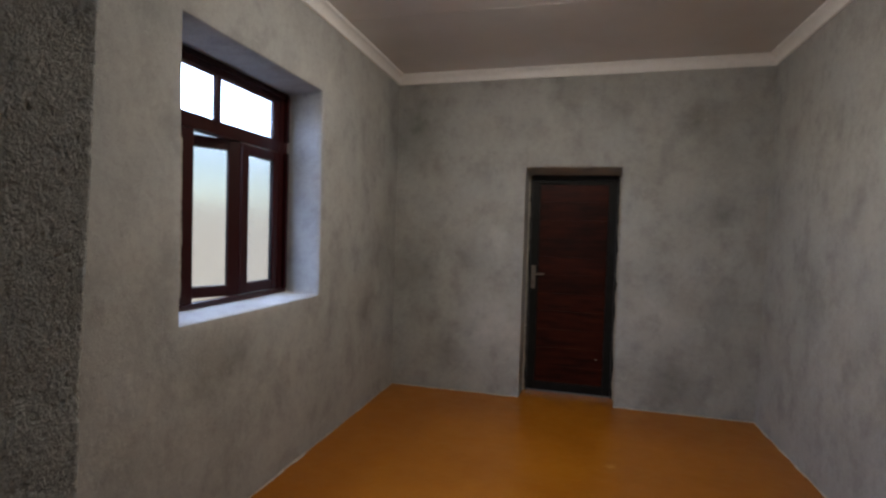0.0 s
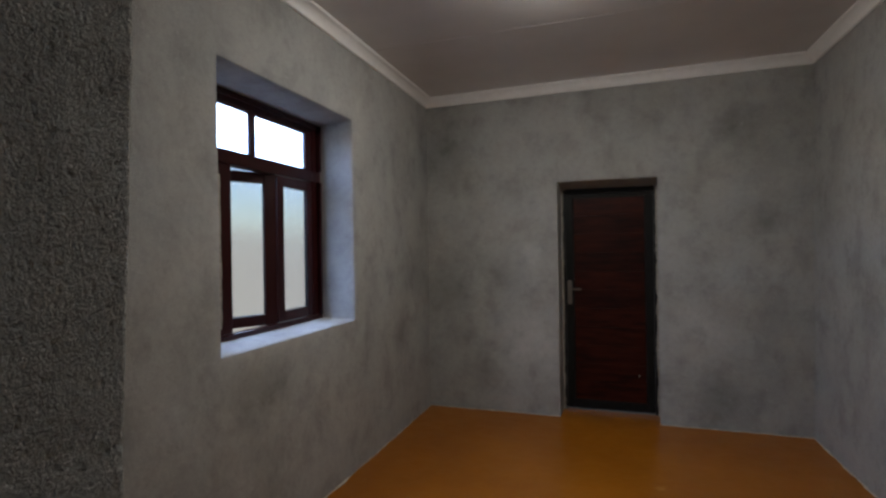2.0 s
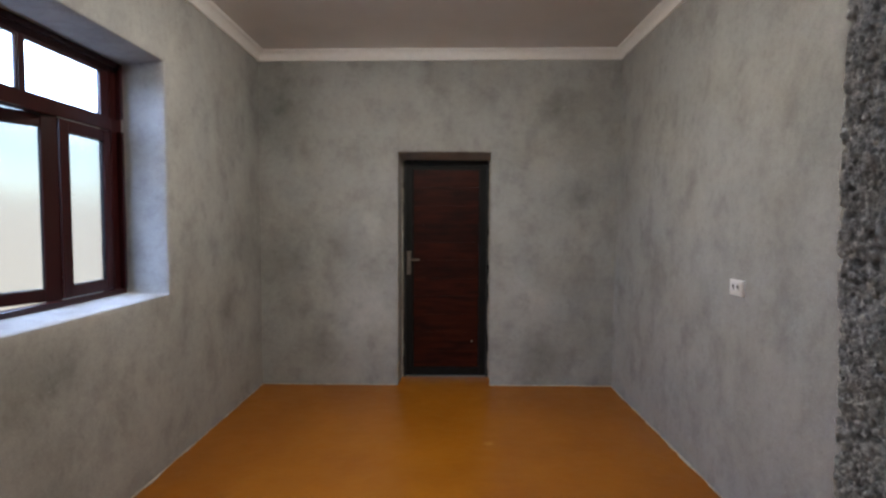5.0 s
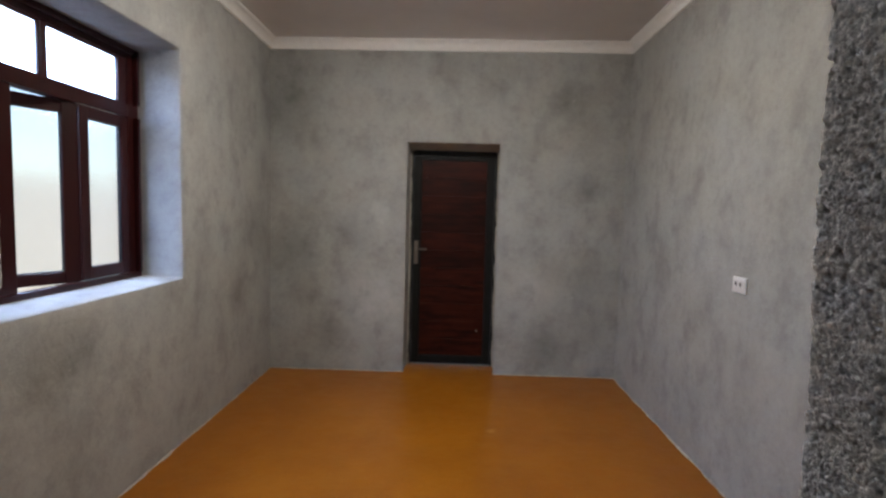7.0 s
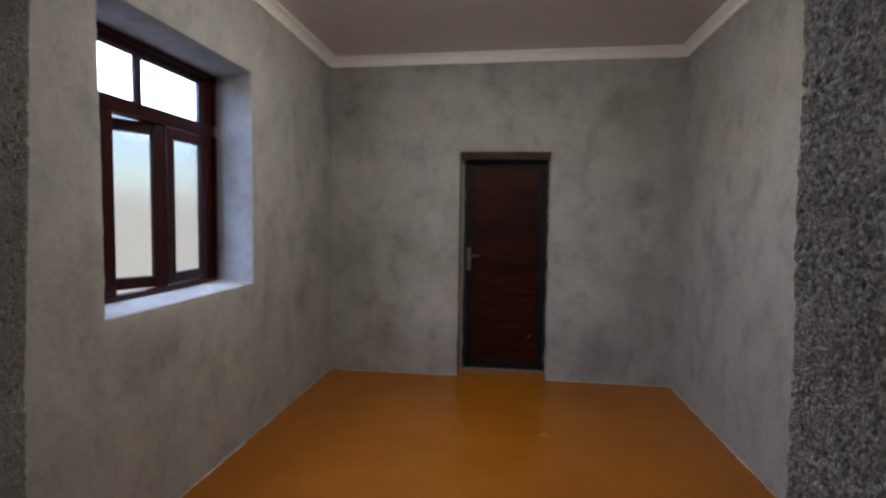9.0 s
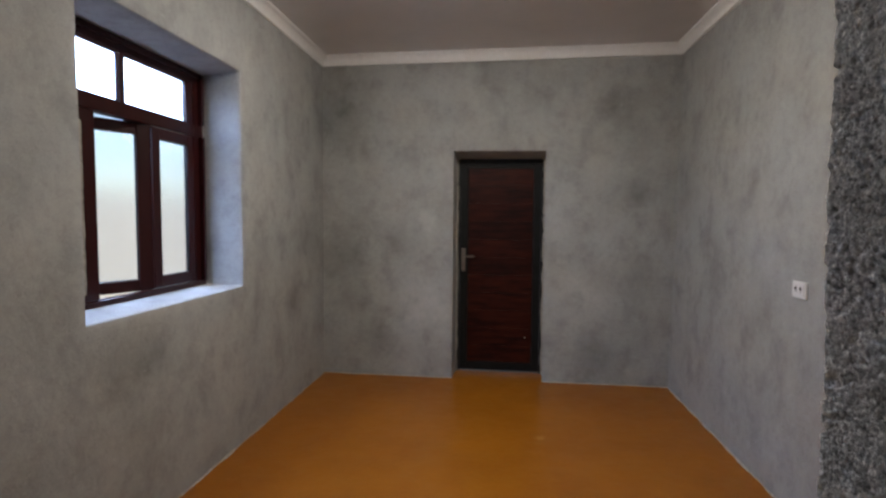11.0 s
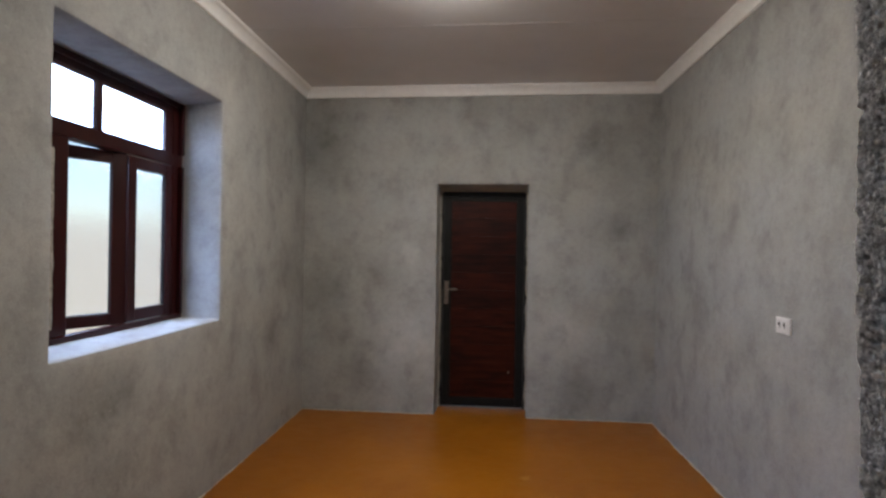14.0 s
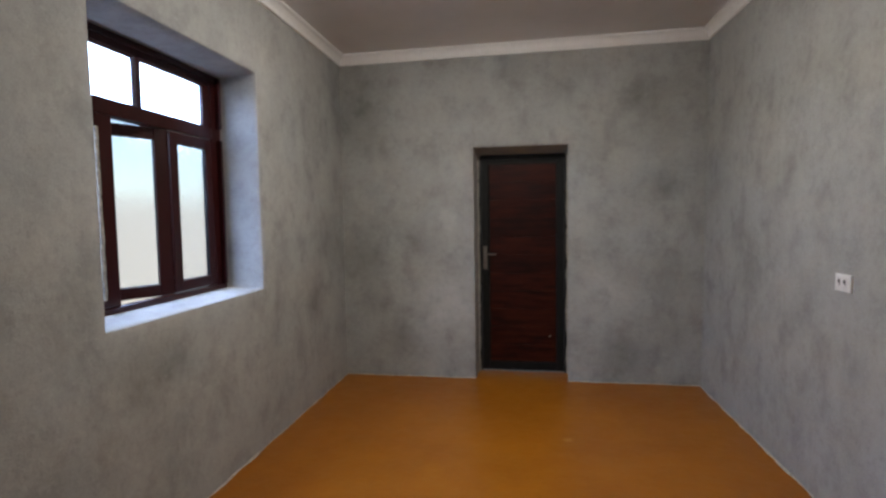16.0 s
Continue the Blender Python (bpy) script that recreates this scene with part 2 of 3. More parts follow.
def box(bm, a, b, bevel=0.0, segments=2):
    """A box from corner a to corner b with rounded edges, added to bm."""
    made = bmesh.ops.create_cube(bm, size=1)["verts"]
    for v in made:
        v.co = Vector([a[i] if v.co[i] < 0 else b[i] for i in range(3)])
    if bevel:
        edges = list({e for v in made for e in v.link_edges})
        bmesh.ops.bevel(bm, geom=edges, offset=bevel, segments=segments, affect="EDGES", profile=0.6)
    return bm


def boxed(a, b, bevel=0.0, segments=2):
    return box(bmesh.new(), a, b, bevel, segments)


def cylinder(p, axis, r, length, n=24, bevel=0.0):
    bm = bmesh.new()
    bmesh.ops.create_cone(bm, cap_ends=True, segments=n, radius1=r, radius2=r, depth=length)
    if bevel:
        rim = [e for e in bm.edges if abs(e.verts[0].co.z - e.verts[1].co.z) < 1e-6]
        bmesh.ops.bevel(bm, geom=rim, offset=bevel, segments=2, affect="EDGES")
    turn = Vector((0, 0, 1)).rotation_difference(Vector(axis)).to_matrix().to_4x4()
    bmesh.ops.transform(bm, matrix=Matrix.Translation(p) @ turn, verts=bm.verts)
    return bm


def uneven(co, amp=0.0025, scale=2.2):
    return noise.noise_vector(co * scale) * amp + noise.noise_vector(co * 9) * amp * 0.35


def cuts(points, step):
    out = [points[0]]
    for a, b in zip(points, points[1:]):
        n = max(1, math.ceil((b - a) / step))
        out += [a + (b - a) * i / n for i in range(1, n + 1)]
    return out


def wall(name, place, us, vs, thick, hole=None, back=None, step=0.07, depth=6):
    """A plastered wall with thickness and, if given, an opening that goes through it. place(u, v, w) turns along, up and
    into the wall to the world; hole is (u0, u1, v0, v1) on its face and back the same on its other side."""
    h, k = hole or (us[0], us[0], vs[0], vs[0]), back or hole or (us[0], us[0], vs[0], vs[0])
    ul = cuts(sorted({us[0], h[0], h[1], us[1]}), step)
    vl = cuts(sorted({vs[0], max(h[2], vs[0]), h[3], vs[1]}), step)
    bm, made = bmesh.new(), {}

    def vert(i, j, n):
        if (i, j, n) not in made:
            f = n / depth
            u = ul[i] + f * np.interp(ul[i], (us[0], h[0], h[1], us[1]), (0, k[0] - h[0], k[1] - h[1], 0)) if hole else ul[i]
            v = vl[j] + f * np.interp(vl[j], (vs[0], h[2], h[3], vs[1]), (0, k[2] - h[2], k[3] - h[3], 0)) if hole else vl[j]
            co = Vector(place(float(u), float(v), thick * f))
            made[i, j, n] = bm.verts.new(co + uneven(co))
        return made[i, j, n]

    def solid(i, j):
        if not (0 <= i < len(ul) - 1 and 0 <= j < len(vl) - 1):
            return False
        u, v = (ul[i] + ul[i + 1]) / 2, (vl[j] + vl[j + 1]) / 2
        return not (hole and h[0] < u < h[1] and h[2] < v < h[3])

    for i in range(len(ul) - 1):
        for j in range(len(vl) - 1):
            if not solid(i, j):
                continue
            for n in (0, depth):
                bm.faces.new([vert(a, b, n) for a, b in ((i, j), (i + 1, j), (i + 1, j + 1), (i, j + 1))])
            for (di, dj), a, b in (((-1, 0), (i, j), (i, j + 1)), ((1, 0), (i + 1, j), (i + 1, j + 1)), ((0, -1), (i, j), (i + 1, j)), ((0, 1), (i, j + 1), (i + 1, j + 1))):
                if not solid(i + di, j + dj):
                    for n in range(depth):
                        bm.faces.new([vert(*a, n), vert(*b, n), vert(*b, n + 1), vert(*a, n + 1)])
    ob = mesh_ob(name, bm, PLASTER, smooth=True)
    bev = ob.modifiers.new("worn_edge", "BEVEL")
    bev.width, bev.segments, bev.limit_method, bev.angle_limit = 0.007, 2, "ANGLE", radians(50)
    return structure(ob)


# ---- the room ----
W_BACK = (1.50, 2.786, 1.053, 2.39)
D_BACK = (-0.345, 0.49, -0.05, 2.03)
tagged(wall("wall_west", lambda u, v, w: (XL - w, u, v), (-0.4, 4.6), (-0.03, 3.08), 0.36, WIN, W_BACK),
       "mottled grey cement plaster wall with a deep window opening", "wall")
tagged(wall("wall_north", lambda u, v, w: (u, YF + w, v), (-1.8, 1.8), (-0.03, 3.08), 0.4, (DOOR[0], DOOR[1], -0.03, DOOR[2]), (D_BACK[0], D_BACK[1], -0.03, D_BACK[3])),
       "mottled grey cement plaster wall with a door recess", "wall")
tagged(wall("wall_east", lambda u, v, w: (XR + LEAN * v + w, u, v), (-0.4, 4.6), (-0.03, 3.08), 0.3),
       "plain mottled grey cement plaster wall", "wall")
tagged(wall("wall_south", lambda u, v, w: (u, YN - 0.012 - w, v), (-1.8, 1.8), (-0.03, 3.08), 0.38, (GATE[0] - 0.012, GATE[1] + 0.012, -0.03, GATE[2])),
       "cement plaster wall with an open doorway", "wall")

structure(mesh_ob("floor", boxed((-2.1, -3.3, -0.35), (2.1, 4.8, 0)), FLOOR), "glossy ochre painted floor", "floor")

# ceiling: two smooth panels that meet in a fine seam
cb = bmesh.new()
SEAM = 3.025
box(cb, (-1.75, -0.1, HC), (1.75, SEAM - 0.0013, HC + 0.05), 0.0028)
box(cb, (-1.75, SEAM + 0.0013, HC - 0.001), (1.75, 4.5, HC + 0.05), 0.0028)
for v in cb.verts:
    v.co.z += SLANT * v.co.x
structure(mesh_ob("ceiling", cb, CEILING), "smooth semi-gloss greyish ceiling panels with a seam", "ceiling")


def cornice():
    """A moulded strip round the room, mitred at the corners: profile as (out from the wall, up)."""
    prof = [(0.0, -0.088), (0.015, -0.088), (0.021, -0.085), (0.0235, -0.078), (0.0245, -0.062), (0.027, -0.052), (0.032, -0.042), (0.039, -0.033),
            (0.047, -0.026), (0.056, -0.021), (0.063, -0.018), (0.067, -0.016), (0.070, -0.011), (0.070, 0.004), (0.0, 0.004)]
    loops, bm = [], bmesh.new()
    for sx, sy, x, y in ((1, 1, XL, YN), (1, -1, XL, YF), (-1, -1, XR + LEAN * HC, YF), (-1, 1, XR + LEAN * HC, YN)):
        loops.append([bm.verts.new((x + sx * (o - 0.004), y + sy * (o - 0.004), HC + SLANT * x + up)) for o, up in prof])
    for a, b in zip(loops, loops[1:] + loops[:1]):
        for i in range(len(prof)):
            j = (i + 1) % len(prof)
            bm.faces.new((a[i], a[j], b[j], b[i]))
    return structure(mesh_ob("cornice", bm, CORNICE), "white moulded foam ceiling cornice", "cornice")


cornice()


def paint_edge(name, a, b, inward):
    """The uneven pale line where the floor paint stops short of the plaster."""
    bm, a, b, inward = bmesh.new(), Vector(a), Vector(b), Vector(inward)
    n, rows = int((b - a).length / 0.02), []
    for i in range(n + 1):
        p = a.lerp(b, i / n)
        wide = 0.003 + 0.012 * max(0.0, noise.noise(p * 6) + 0.35) + 0.006 * noise.noise(p * 31)
        tall = 0.003 + 0.008 * max(0.0, noise.noise(p * 11 + Vector((5, 0, 0))) + 0.3) + 0.004 * max(0.0, noise.noise(p * 37))
        wide = max(wide, 0.002)
        rows.append([bm.verts.new(p - inward * 0.02 + Vector((0, 0, tall))), bm.verts.new(p + inward * wide * 0.5 + Vector((0, 0, tall))),
                     bm.verts.new(p + inward * wide + Vector((0, 0, 0.0004))), bm.verts.new(p - inward * 0.02 + Vector((0, 0, -0.004)))])
    for p, q in zip(rows, rows[1:]):
        for i in range(4):
            bm.faces.new((p[i], p[(i + 1) % 4], q[(i + 1) % 4], q[i]))
    bm.faces.new(rows[0]), bm.faces.new(rows[-1])
    return structure(mesh_ob(name, bm, LIME, smooth=True), "pale uneven line between floor paint and plaster", "trim")


paint_edge("trim_west", (XL, YN, 0), (XL, YF, 0), (1, 0, 0))
paint_edge("trim_east", (XR, YN, 0), (XR, YF, 0), (-1, 0, 0))
paint_edge("trim_north_1", (XL, YF, 0), (DOOR[0], YF, 0), (0, -1, 0))
paint_edge("trim_north_2", (DOOR[1], YF, 0), (XR, YF, 0), (0, -1, 0))


def jamb(name, x, side, lean, coarse, material):
    """The coarse render of a doorway's side: along the opening, round its worn corner and a little onto the room's face."""
    r, step = 0.008, 0.0015
    line = [(x, y, side, 0.0) for y in (*np.arange(-0.27, -0.11, 0.008), *np.arange(-0.11, YN - r, step))]
    for i in range(7):
        a = i / 6 * math.pi / 2
        line.append((x - side * r + side * r * math.cos(a), YN - r + r * math.sin(a), side * math.cos(a), math.sin(a)))
    line += [(x - side * d, YN, 0.0, 1.0) for d in np.arange(r + step, 0.05, 0.004)]
    zs = [*np.arange(0.0, 0.86, 0.01), *np.arange(0.86, 2.02, step), *np.arange(2.02, GATE[2] + 0.002, 0.01)]
    co = []
    for z in zs:
        wave = noise.noise(Vector((side * 3, 0.5, z * 5))) * 0.003 + noise.noise(Vector((side * 7, 2.5, z * 17))) * 0.0014
        for px, py, nx, ny in line:
            p = Vector((px, py, z))
            q = p * 135 + noise.noise_vector(p * 170) * 0.75
            near = noise.voronoi(q)[0]
            stone = 0.0024 * min(near[1] - near[0], 0.6) * max(0.25, 0.6 + noise.noise(p * 60))
            grit = noise.noise(p * 360) * 0.0012 + noise.noise(p * 75 + Vector((3, 1, 7))) * 0.0012
            pit = -0.010 * max(0.0, noise.noise(p * 150 + Vector((9, 4, 2))) - 0.30)
            chip = -0.010 * math.exp(-((py - YN) / 0.010) ** 2) * max(0.0, noise.noise(Vector((side * 5, 4, z * 70))) + 0.35 * noise.noise(p * 190) - 0.05)
            d = (stone - 0.0012 + grit + pit + chip) * coarse + (wave if py > 0.05 else wave * 0.5)
            co.append((px + nx * d + lean * (z - 1.5), py + ny * d, z))
    w = len(line)
    faces = [(j * w + i, j * w + i + 1, (j + 1) * w + i + 1, (j + 1) * w + i) for j in range(len(zs) - 1) for i in range(w - 1)]
    me = bpy.data.meshes.new(name)
    me.from_pydata(co, [], faces)
    me.materials.append(material)
    me.shade_smooth()
    return structure(new(name, me), "coarse dark grey cement render on a doorway side", "wall")


jamb("door_jamb_1", GATE[0] + 0.007, 1, 0.05, 0.34, ROUGH_FINE)
jamb("door_jamb_2", GATE[1] - 0.008, -1, -0.015, 1.0, ROUGH)


# ---- assumed hall behind the camera, out of view ----
structure(mesh_ob("hall_wall_west", boxed((-2.05, -3.2, -0.03), (-1.8, -0.2, 3.05)), PLASTER), "plain grey plaster wall of the hall", "wall")
structure(mesh_ob("hall_wall_east", boxed((1.8, -3.2, -0.03), (2.0, -0.2, 3.05)), PLASTER), "plain grey plaster wall of the hall", "wall")
# unseen wall; its window opening is made up to let the fill lamp in
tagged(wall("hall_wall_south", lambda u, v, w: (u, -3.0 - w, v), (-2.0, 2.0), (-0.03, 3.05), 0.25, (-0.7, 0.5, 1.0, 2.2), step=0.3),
       "plain grey plaster wall of the hall with an assumed opening for fill light", "wall")
structure(mesh_ob("hall_ceiling", boxed((-2.0, -3.2, 2.99), (2.0, -0.12, 3.1)), CEILING), "plain ceiling of the hall", "ceiling")


# ---- window ----
def window():
    root = structure(new("window_1"), "mahogany-brown window with frosted panes, one sash ajar", "window")
    root.location = (XW, 2.16, 1.05)
    bpy.context.view_layer.update()
    back = root.matrix_world.inverted()
    y0, y1, z0, z1 = 1.50, 2.80, 1.035, 2.42       # edges sunk in the plaster
    yl, ym, yr = 1.905, 2.294, 2.69                # post, meeting line, jamb
    zt = (1.995, 2.068)                            # transom

    def put(name, bm, mat, parent=root, label="", flat=True):
        bmesh.ops.transform(bm, matrix=back, verts=bm.verts)
        return part(name, bm, mat, parent, label, not flat)

    x0, x1 = XW - 0.07, XW
    put("jamb", boxed((x0, yr, z0), (x1, y1, z1), 0.004), FRAME)
    put("jamb", boxed((x0, y0, z0), (x1, 1.63, z1), 0.004), FRAME)
    put("head", boxed((x0 + 0.002, 1.63, 2.327), (x1 - 0.002, yr, z1), 0.004), FRAME)
    put("bottom_rail", boxed((x1 - 0.040, 1.63, z0), (x1 + 0.012, yr + 0.09, 1.078), 0.005), FRAME)
    put("transom", boxed((x0 + 0.002, 1.63, zt[0]), (x1 + 0.004, yr, zt[1]), 0.006), FRAME)
    put("post", boxed((x0 + 0.003, 1.785, 1.078), (x1 - 0.003, yl, zt[0]), 0.004), FRAME)
    put("mullion", boxed((x1 - 0.034, 2.076, zt[1]), (x1 - 0.004, 2.112, 2.327), 0.004), FRAME)
    # glossy cover strips along the jamb, parted by the transom, and under the head
    for za, zb in ((1.078, zt[0]), (zt[1], 2.385)):
        put("cover_strip", boxed((x1 - 0.001, 2.737, za), (x1 + 0.034, 2.755, zb), 0.003), VARNISH)
    put("cover_strip", boxed((x1 - 0.001, 1.63, 2.362), (x1 + 0.014, 2.737, 2.385), 0.004), FRAME)
    # rounded strip over the meeting line of the sashes
    put("meeting_strip", boxed((x1 - 0.004, ym - 0.004, 1.090), (x1 + 0.009, ym + 0.012, zt[0] - 0.006), 0.005, 3), FRAME)

    def beads(name, ya, yb, za, zb, w, x, d=0.018):
        """Glazing frame round a pane, as four mitred-looking strips of one rebate."""
        bm = bmesh.new()
        for a, b in (((ya, za), (ya + w, zb)), ((yb - w, za), (yb, zb)), ((ya + w, za), (yb - w, za + w)), ((ya + w, zb - w), (yb - w, zb))):
            box(bm, (x - d, a[0], a[1]), (x, b[0], b[1]), 0.003)
        return bm

    for ya, yb, sides in ((1.63, 2.076, 0.022), (2.112, yr, 0.022)):
        put("glazing_bead", beads("bead", ya, yb, zt[1], 2.327, 0.010, x1 - 0.010, 0.018), FRAME)
        pane = put("pane", boxed((x1 - 0.026, ya + 0.004, zt[1] + 0.004), (x1 - 0.020, yb - 0.004, 2.331)), GLASS, root, "frosted glass pane")
        pane.visible_shadow = False
    # wide inner stile beside the upper pane
    put("stile", boxed((x1 - 0.034, 2.624, zt[1]), (x1 - 0.006, yr, 2.327), 0.004), FRAME)
    # hidden narrow light beside the post
    pane = put("pane", boxed((x1 - 0.034, 1.62, 1.07), (x1 - 0.028, 1.80, 2.0)), GLASS, root, "frosted glass pane")
    pane.visible_shadow = False

    def sash(ya, yb, za, zb, stile_l, stile_r, x, turn, hinge):
        """A casement: four members, a pane and a bevelled bead, turned about its hinge edge."""
        t = 0.034
        at = back @ Matrix.Translation((x, hinge, 0)) @ Matrix.Rotation(turn, 4, "Z") @ Matrix.Translation((-x, -hinge, 0))
        members = bmesh.new()
        box(members, (x - t, ya, za), (x, ya + stile_l, zb), 0.005)
        box(members, (x - t, yb - stile_r, za), (x, yb, zb), 0.005)
        box(members, (x - t + 0.001, ya + stile_l, za), (x - 0.001, yb - stile_r, za + 0.062), 0.005)
        box(members, (x - t + 0.001, ya + stile_l, zb - 0.062), (x - 0.001, yb - stile_r, zb), 0.005)
        bmesh.ops.transform(members, matrix=at, verts=members.verts)
        ob = part("sash", members, FRAME, root, "sash standing ajar" if turn else "")

        def add(name, bm, mat, label=""):
            bmesh.ops.transform(bm, matrix=at, verts=bm.verts)
            return part(name, bm, mat, ob, label)

        p = add("pane", boxed((x - 0.027, ya + stile_l - 0.01, za + 0.052), (x - 0.021, yb - stile_r + 0.01, zb - 0.052)), GLASS, "frosted glass pane")
        p.visible_shadow = False
        add("gasket", beads("bead", ya + stile_l - 0.002, yb - stile_r + 0.002, za + 0.06, zb - 0.06, 0.006, x - 0.008), BLACK, "dark glazing gasket")
        return ob

    sash(ym + 0.002, yr - 0.003, 1.082, zt[0] - 0.004, 0.075, 0.056, x1 - 0.002, 0.0, yr)
    sash(yl + 0.004, ym - 0.002, 1.077, zt[0] + 0.002, 0.062, 0.073, x1 - 0.002, radians(-27), ym)
    return root


window()


# ---- door in the far wall ----
def far_door():
    root = structure(new("door_1"), "closed dark mahogany board door in a black frame", "door")
    root.location = (0.07, YD, 0)
    bpy.context.view_layer.update()
    back = root.matrix_world.inverted()

    def put(name, bm, mat, parent=root, label="", smooth=False):
        bmesh.ops.transform(bm, matrix=back, verts=bm.verts)
        return part(name, bm, mat, parent, label, smooth)

    xa, xb, zt = -0.353, 0.478, 2.05
    put("frame_post", boxed((xa - 0.02, YD + 0.004, 0.0), (xa + 0.030, YD + 0.08, zt), 0.004), BLACK)
    put("frame_post", boxed((xb - 0.030, YD + 0.004, 0.0), (xb + 0.03, YD + 0.08, zt), 0.004), BLACK)
    put("frame_head", boxed((xa + 0.030, YD + 0.005, zt - 0.035), (xb - 0.030, YD + 0.08, zt + 0.03), 0.004), BLACK)
    # threshold kept pale in place of the lit gap under the leaf
    put("threshold", boxed((xa + 0.02, YD + 0.01, 0.0), (xb - 0.02, YD + 0.08, 0.007), 0.002), SEALANT, root, "thin pale threshold")
    la, lb = xa + 0.033, xb - 0.033
    pa, pb, pz0, pz1 = xa + 0.100, xb - 0.098, 0.090, 1.978
    put("leaf_stile", boxed((la, YD, 0.018), (pa, YD + 0.045, zt - 0.038), 0.004), BLACK)
    put("leaf_stile", boxed((pb, YD, 0.018), (lb, YD + 0.045, zt - 0.038), 0.004), BLACK)
    put("leaf_rail", boxed((pa, YD + 0.001, 0.018), (pb, YD + 0.045, pz0), 0.004), BLACK)
    put("leaf_rail", boxed((pa, YD + 0.001, pz1), (pb, YD + 0.045, zt - 0.038), 0.004), BLACK)
    bead = bmesh.new()
    for a, b in (((pa, pz0), (pa + 0.010, pz1)), ((pb - 0.010, pz0), (pb, pz1)), ((pa + 0.010, pz0), (pb - 0.010, pz0 + 0.010)), ((pa + 0.010, pz1 - 0.010), (pb - 0.010, pz1))):
        box(bead, (a[0], YD + 0.004, a[1]), (b[0], YD + 0.03, b[1]), 0.003)
    put("panel_bead", bead, BLACK)
    put("panel_back", boxed((pa - 0.01, YD + 0.031, pz0 - 0.01), (pb + 0.01, YD + 0.042, pz1 + 0.01)), BLACK)
    n = 11
    tall = (pz1 - pz0) / n
    for i in range(n):
        z = pz0 + i * tall
        put("board", boxed((pa + 0.002, YD + 0.012, z + 0.0003), (pb - 0.002, YD + 0.030, z + tall - 0.0002), 0.0007, 1), BOARD)
    hx = -0.287
    handle = put("door_handle", boxed((hx - 0.020, YD - 0.008, 0.985), (hx + 0.020, YD + 0.001, 1.205), 0.006), STEEL, root, "worn steel lever handle on a long plate")
    put("neck", cylinder((hx, YD - 0.026, 1.128), (0, 1, 0), 0.010, 0.04, 16), STEEL, handle, "", True)
    lever = boxed((hx - 0.011, YD - 0.056, 1.119), (hx + 0.105, YD - 0.040, 1.137), 0.007, 3)
    put("lever", lever, STEEL, handle)
    put("keyhole", cylinder((hx, YD - 0.0085, 1.045), (0, 1, 0), 0.008, 0.004, 16), HOLE, handle)
    for z in (0.998, 1.192):
        put("screw", cylinder((hx, YD - 0.0085, z), (0, 1, 0), 0.004, 0.003, 10), STEEL, handle)
    put("paint_fleck", cylinder((0.312, YD + 0.0115, 0.347), (0, 1, 0), 0.0075, 0.003, 9), SEALANT, root, "small pale fleck on the boards")
    return root


far_door()


def mortar_seam(name, x, y, side):
    """Crumbly filling between a door frame and the plaster beside it."""
    bm, rows = bmesh.new(), []
    for i in range(206):
        z = i * 0.01
        w = 0.012 + 0.010 * noise.noise(Vector((x * 9, 0, z * 9))) + 0.006 * noise.noise(Vector((x * 5, 3, z * 40)))
        d = 0.014 + 0.012 * noise.noise(Vector((x * 3, 7, z * 14)))
        w = max(w, 0.002)
        rows.append([bm.verts.new((x - side * 0.03, y + 0.02, z)), bm.verts.new((x - side * 0.03, y - d, z)), bm.verts.new((x + side * w * 0.6, y - d, z)), bm.verts.new((x + side * w, y + 0.004, z)), bm.verts.new((x + side * w, y + 0.02, z))])
    for p, q in zip(rows, rows[1:]):
        for i in range(5):
            bm.faces.new((p[i], p[(i + 1) % 5], q[(i + 1) % 5], q[i]))
    bm.faces.new(rows[0]), bm.faces.new(rows[-1])
    return structure(mesh_ob(name, bm, SEALANT), "crumbly mortar filling beside the door frame", "trim")


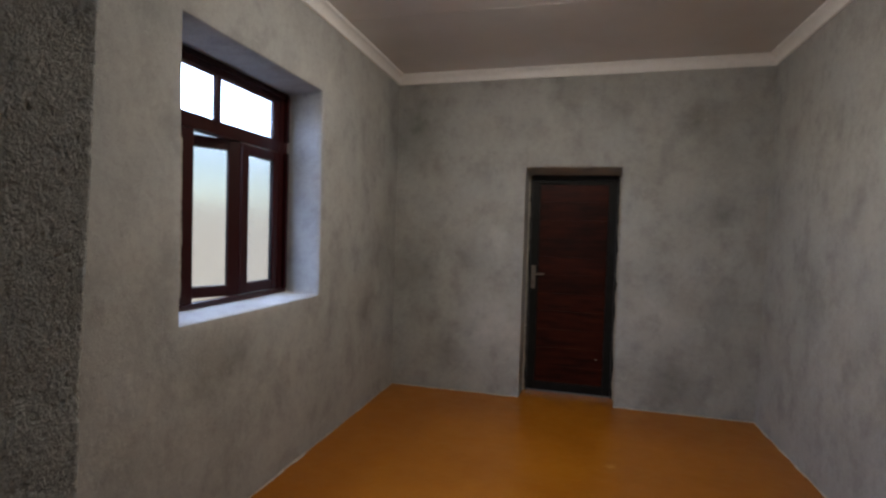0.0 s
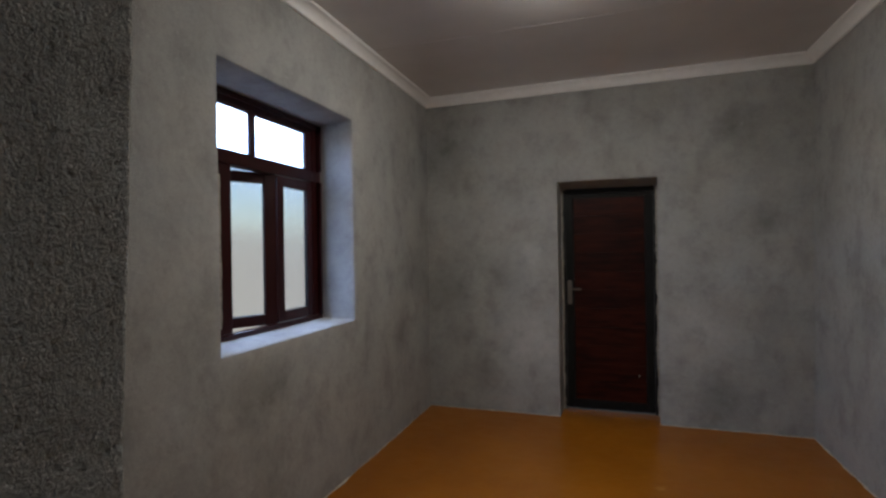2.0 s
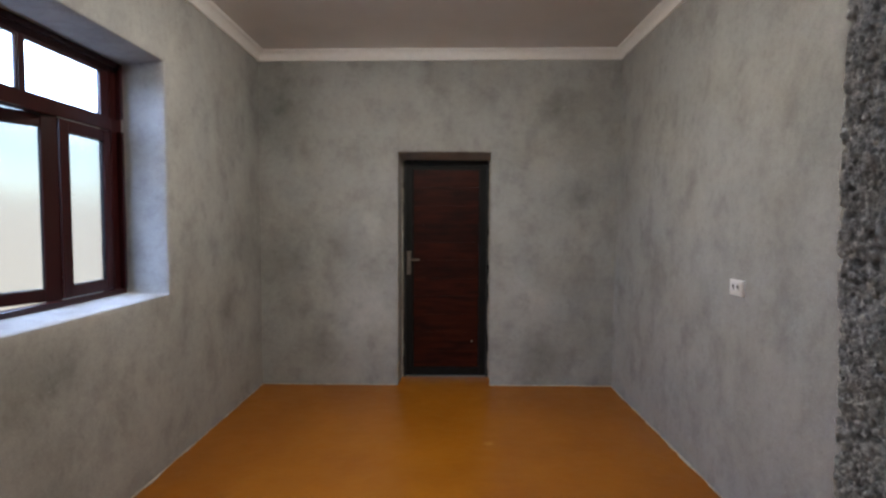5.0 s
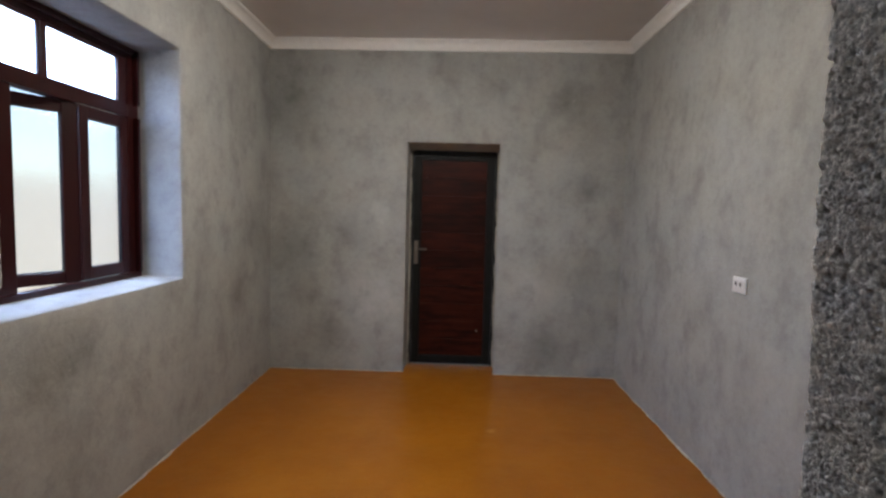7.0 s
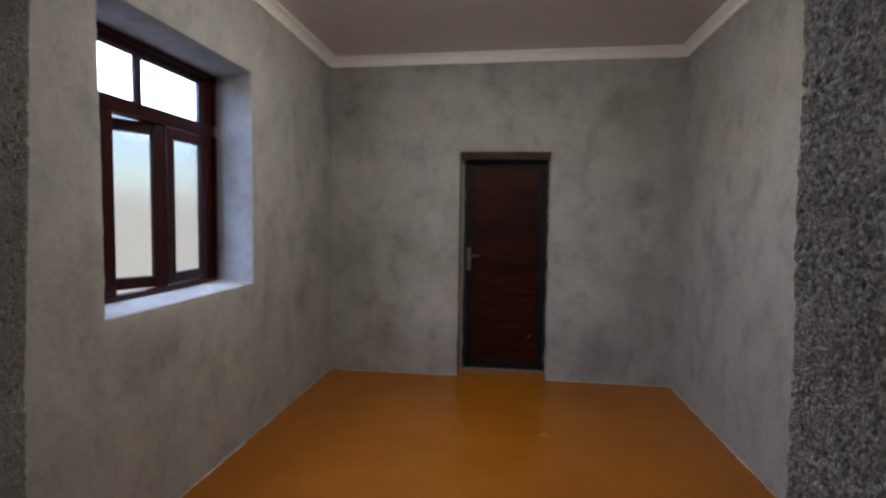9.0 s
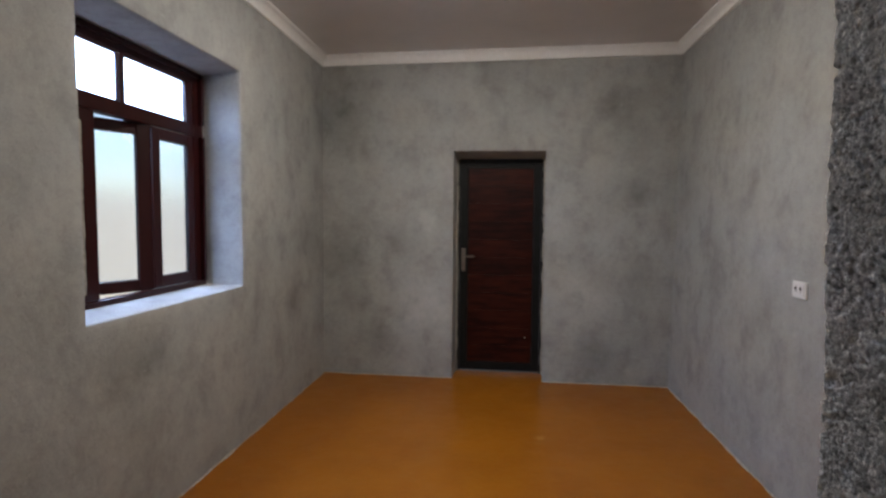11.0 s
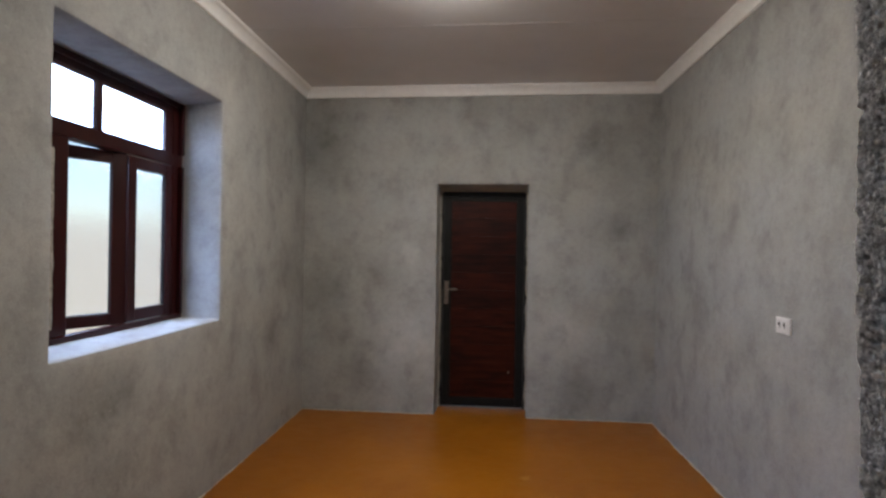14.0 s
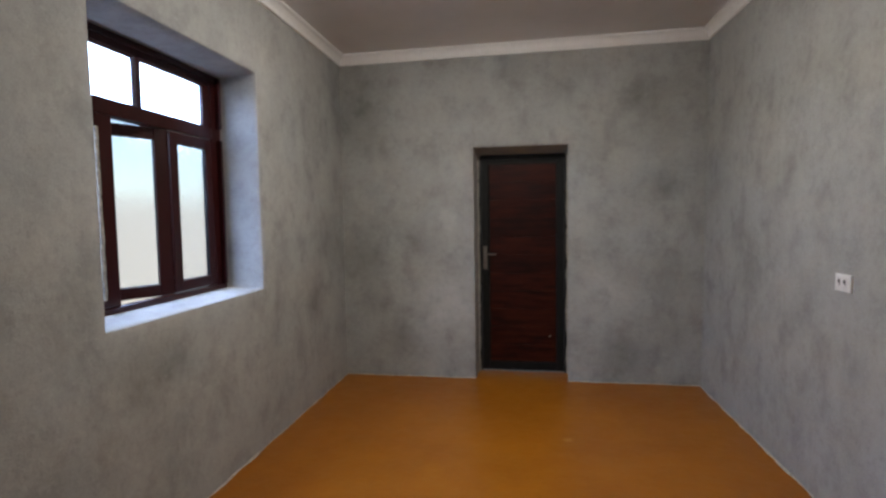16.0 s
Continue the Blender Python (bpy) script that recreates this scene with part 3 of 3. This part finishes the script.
def window_mortar():
    """A rough ridge of mortar that laps over the hidden edge of the window frame."""
    bm, rows = bmesh.new(), []
    for i in range(82):
        z = 1.12 + i * 0.01
        e = 1.815 + 0.006 * noise.noise(Vector((4, 2, z * 8))) + 0.004 * noise.noise(Vector((1, 6, z * 37)))
        d = 0.014 + 0.004 * noise.noise(Vector((8, 3, z * 21)))
        rows.append([bm.verts.new((x, y, z)) for x, y in ((XW - 0.02, 1.788), (XW + d, 1.790), (XW + d, e - 0.008), (XW + 0.004, e), (XW - 0.02, e))])
    for p, q in zip(rows, rows[1:]):
        for i in range(5):
            bm.faces.new((p[i], p[(i + 1) % 5], q[(i + 1) % 5], q[i]))
    bm.faces.new(rows[0]), bm.faces.new(rows[-1])
    return structure(mesh_ob("trim_window", bm, SEALANT), "rough mortar ridge over the window frame's edge", "trim")


window_mortar()
mortar_seam("trim_door_1", -0.350, YD, 1)
mortar_seam("trim_door_2", 0.475, YD, -1)


# ---- wall socket ----
def wall_socket(y, z):
    root = tagged(new("wall_socket"), "white plastic wall socket on the grey plaster", "socket")
    root.location = (XR + LEAN * z, y, z)

    def put(name, bm, mat, label=""):
        return part(name, bm, mat, root, label)

    put("plate", boxed((-0.012, -0.060, -0.041), (0.004, 0.060, 0.041), 0.003), PLASTIC)
    put("insert", boxed((-0.0165, -0.048, -0.031), (-0.010, 0.048, 0.034), 0.003), PLASTIC)
    for s in (-1, 1):
        put("socket_hole", cylinder((-0.0162, s * 0.021, 0.008), (1, 0, 0), 0.0095, 0.003, 18), HOLE, "dark round contact hole")
        put("contact_slot", boxed((-0.0172, s * 0.021 - 0.008, -0.012), (-0.015, s * 0.021 - 0.003, 0.004), 0.0006, 1), HOLE, "dark narrow slot")
    return root


wall_socket(2.378, 1.147)


# ---- ceiling lamp ----
def ceiling_lamp():
    root = tagged(new("ceiling_lamp"), "round white ceiling lamp, switched on", "lamp")
    root.location = (LAMP[0], LAMP[1], HC + SLANT * LAMP[0])
    part("base", cylinder((0, 0, -0.008), (0, 0, 1), 0.14, 0.018, 40, 0.004), PLASTIC, root)
    bm = bmesh.new()
    bmesh.ops.create_uvsphere(bm, u_segments=32, v_segments=16, radius=1)
    bmesh.ops.delete(bm, geom=[v for v in bm.verts if v.co.z > 0.05], context="VERTS")
    bmesh.ops.transform(bm, matrix=Matrix.Translation((0, 0, -0.017)) @ Matrix.Diagonal((0.128, 0.128, 0.055, 1)), verts=bm.verts)
    part("diffuser", bm, LAMP_GLOW, root, "glowing opal diffuser", True)
    return root


ceiling_lamp()

# ---- outside the window ----
structure(mesh_ob("ground", boxed((-70, -70, -0.6), (70, 70, -0.35)), SAND), "grey concrete yard", "ground")
structure(mesh_ob("backdrop", boxed((-9.3, -16, -0.36), (-9.0, 22, 2.1)), YARD_WALL), "stand-in yard wall, pale and faintly glowing", "backdrop")
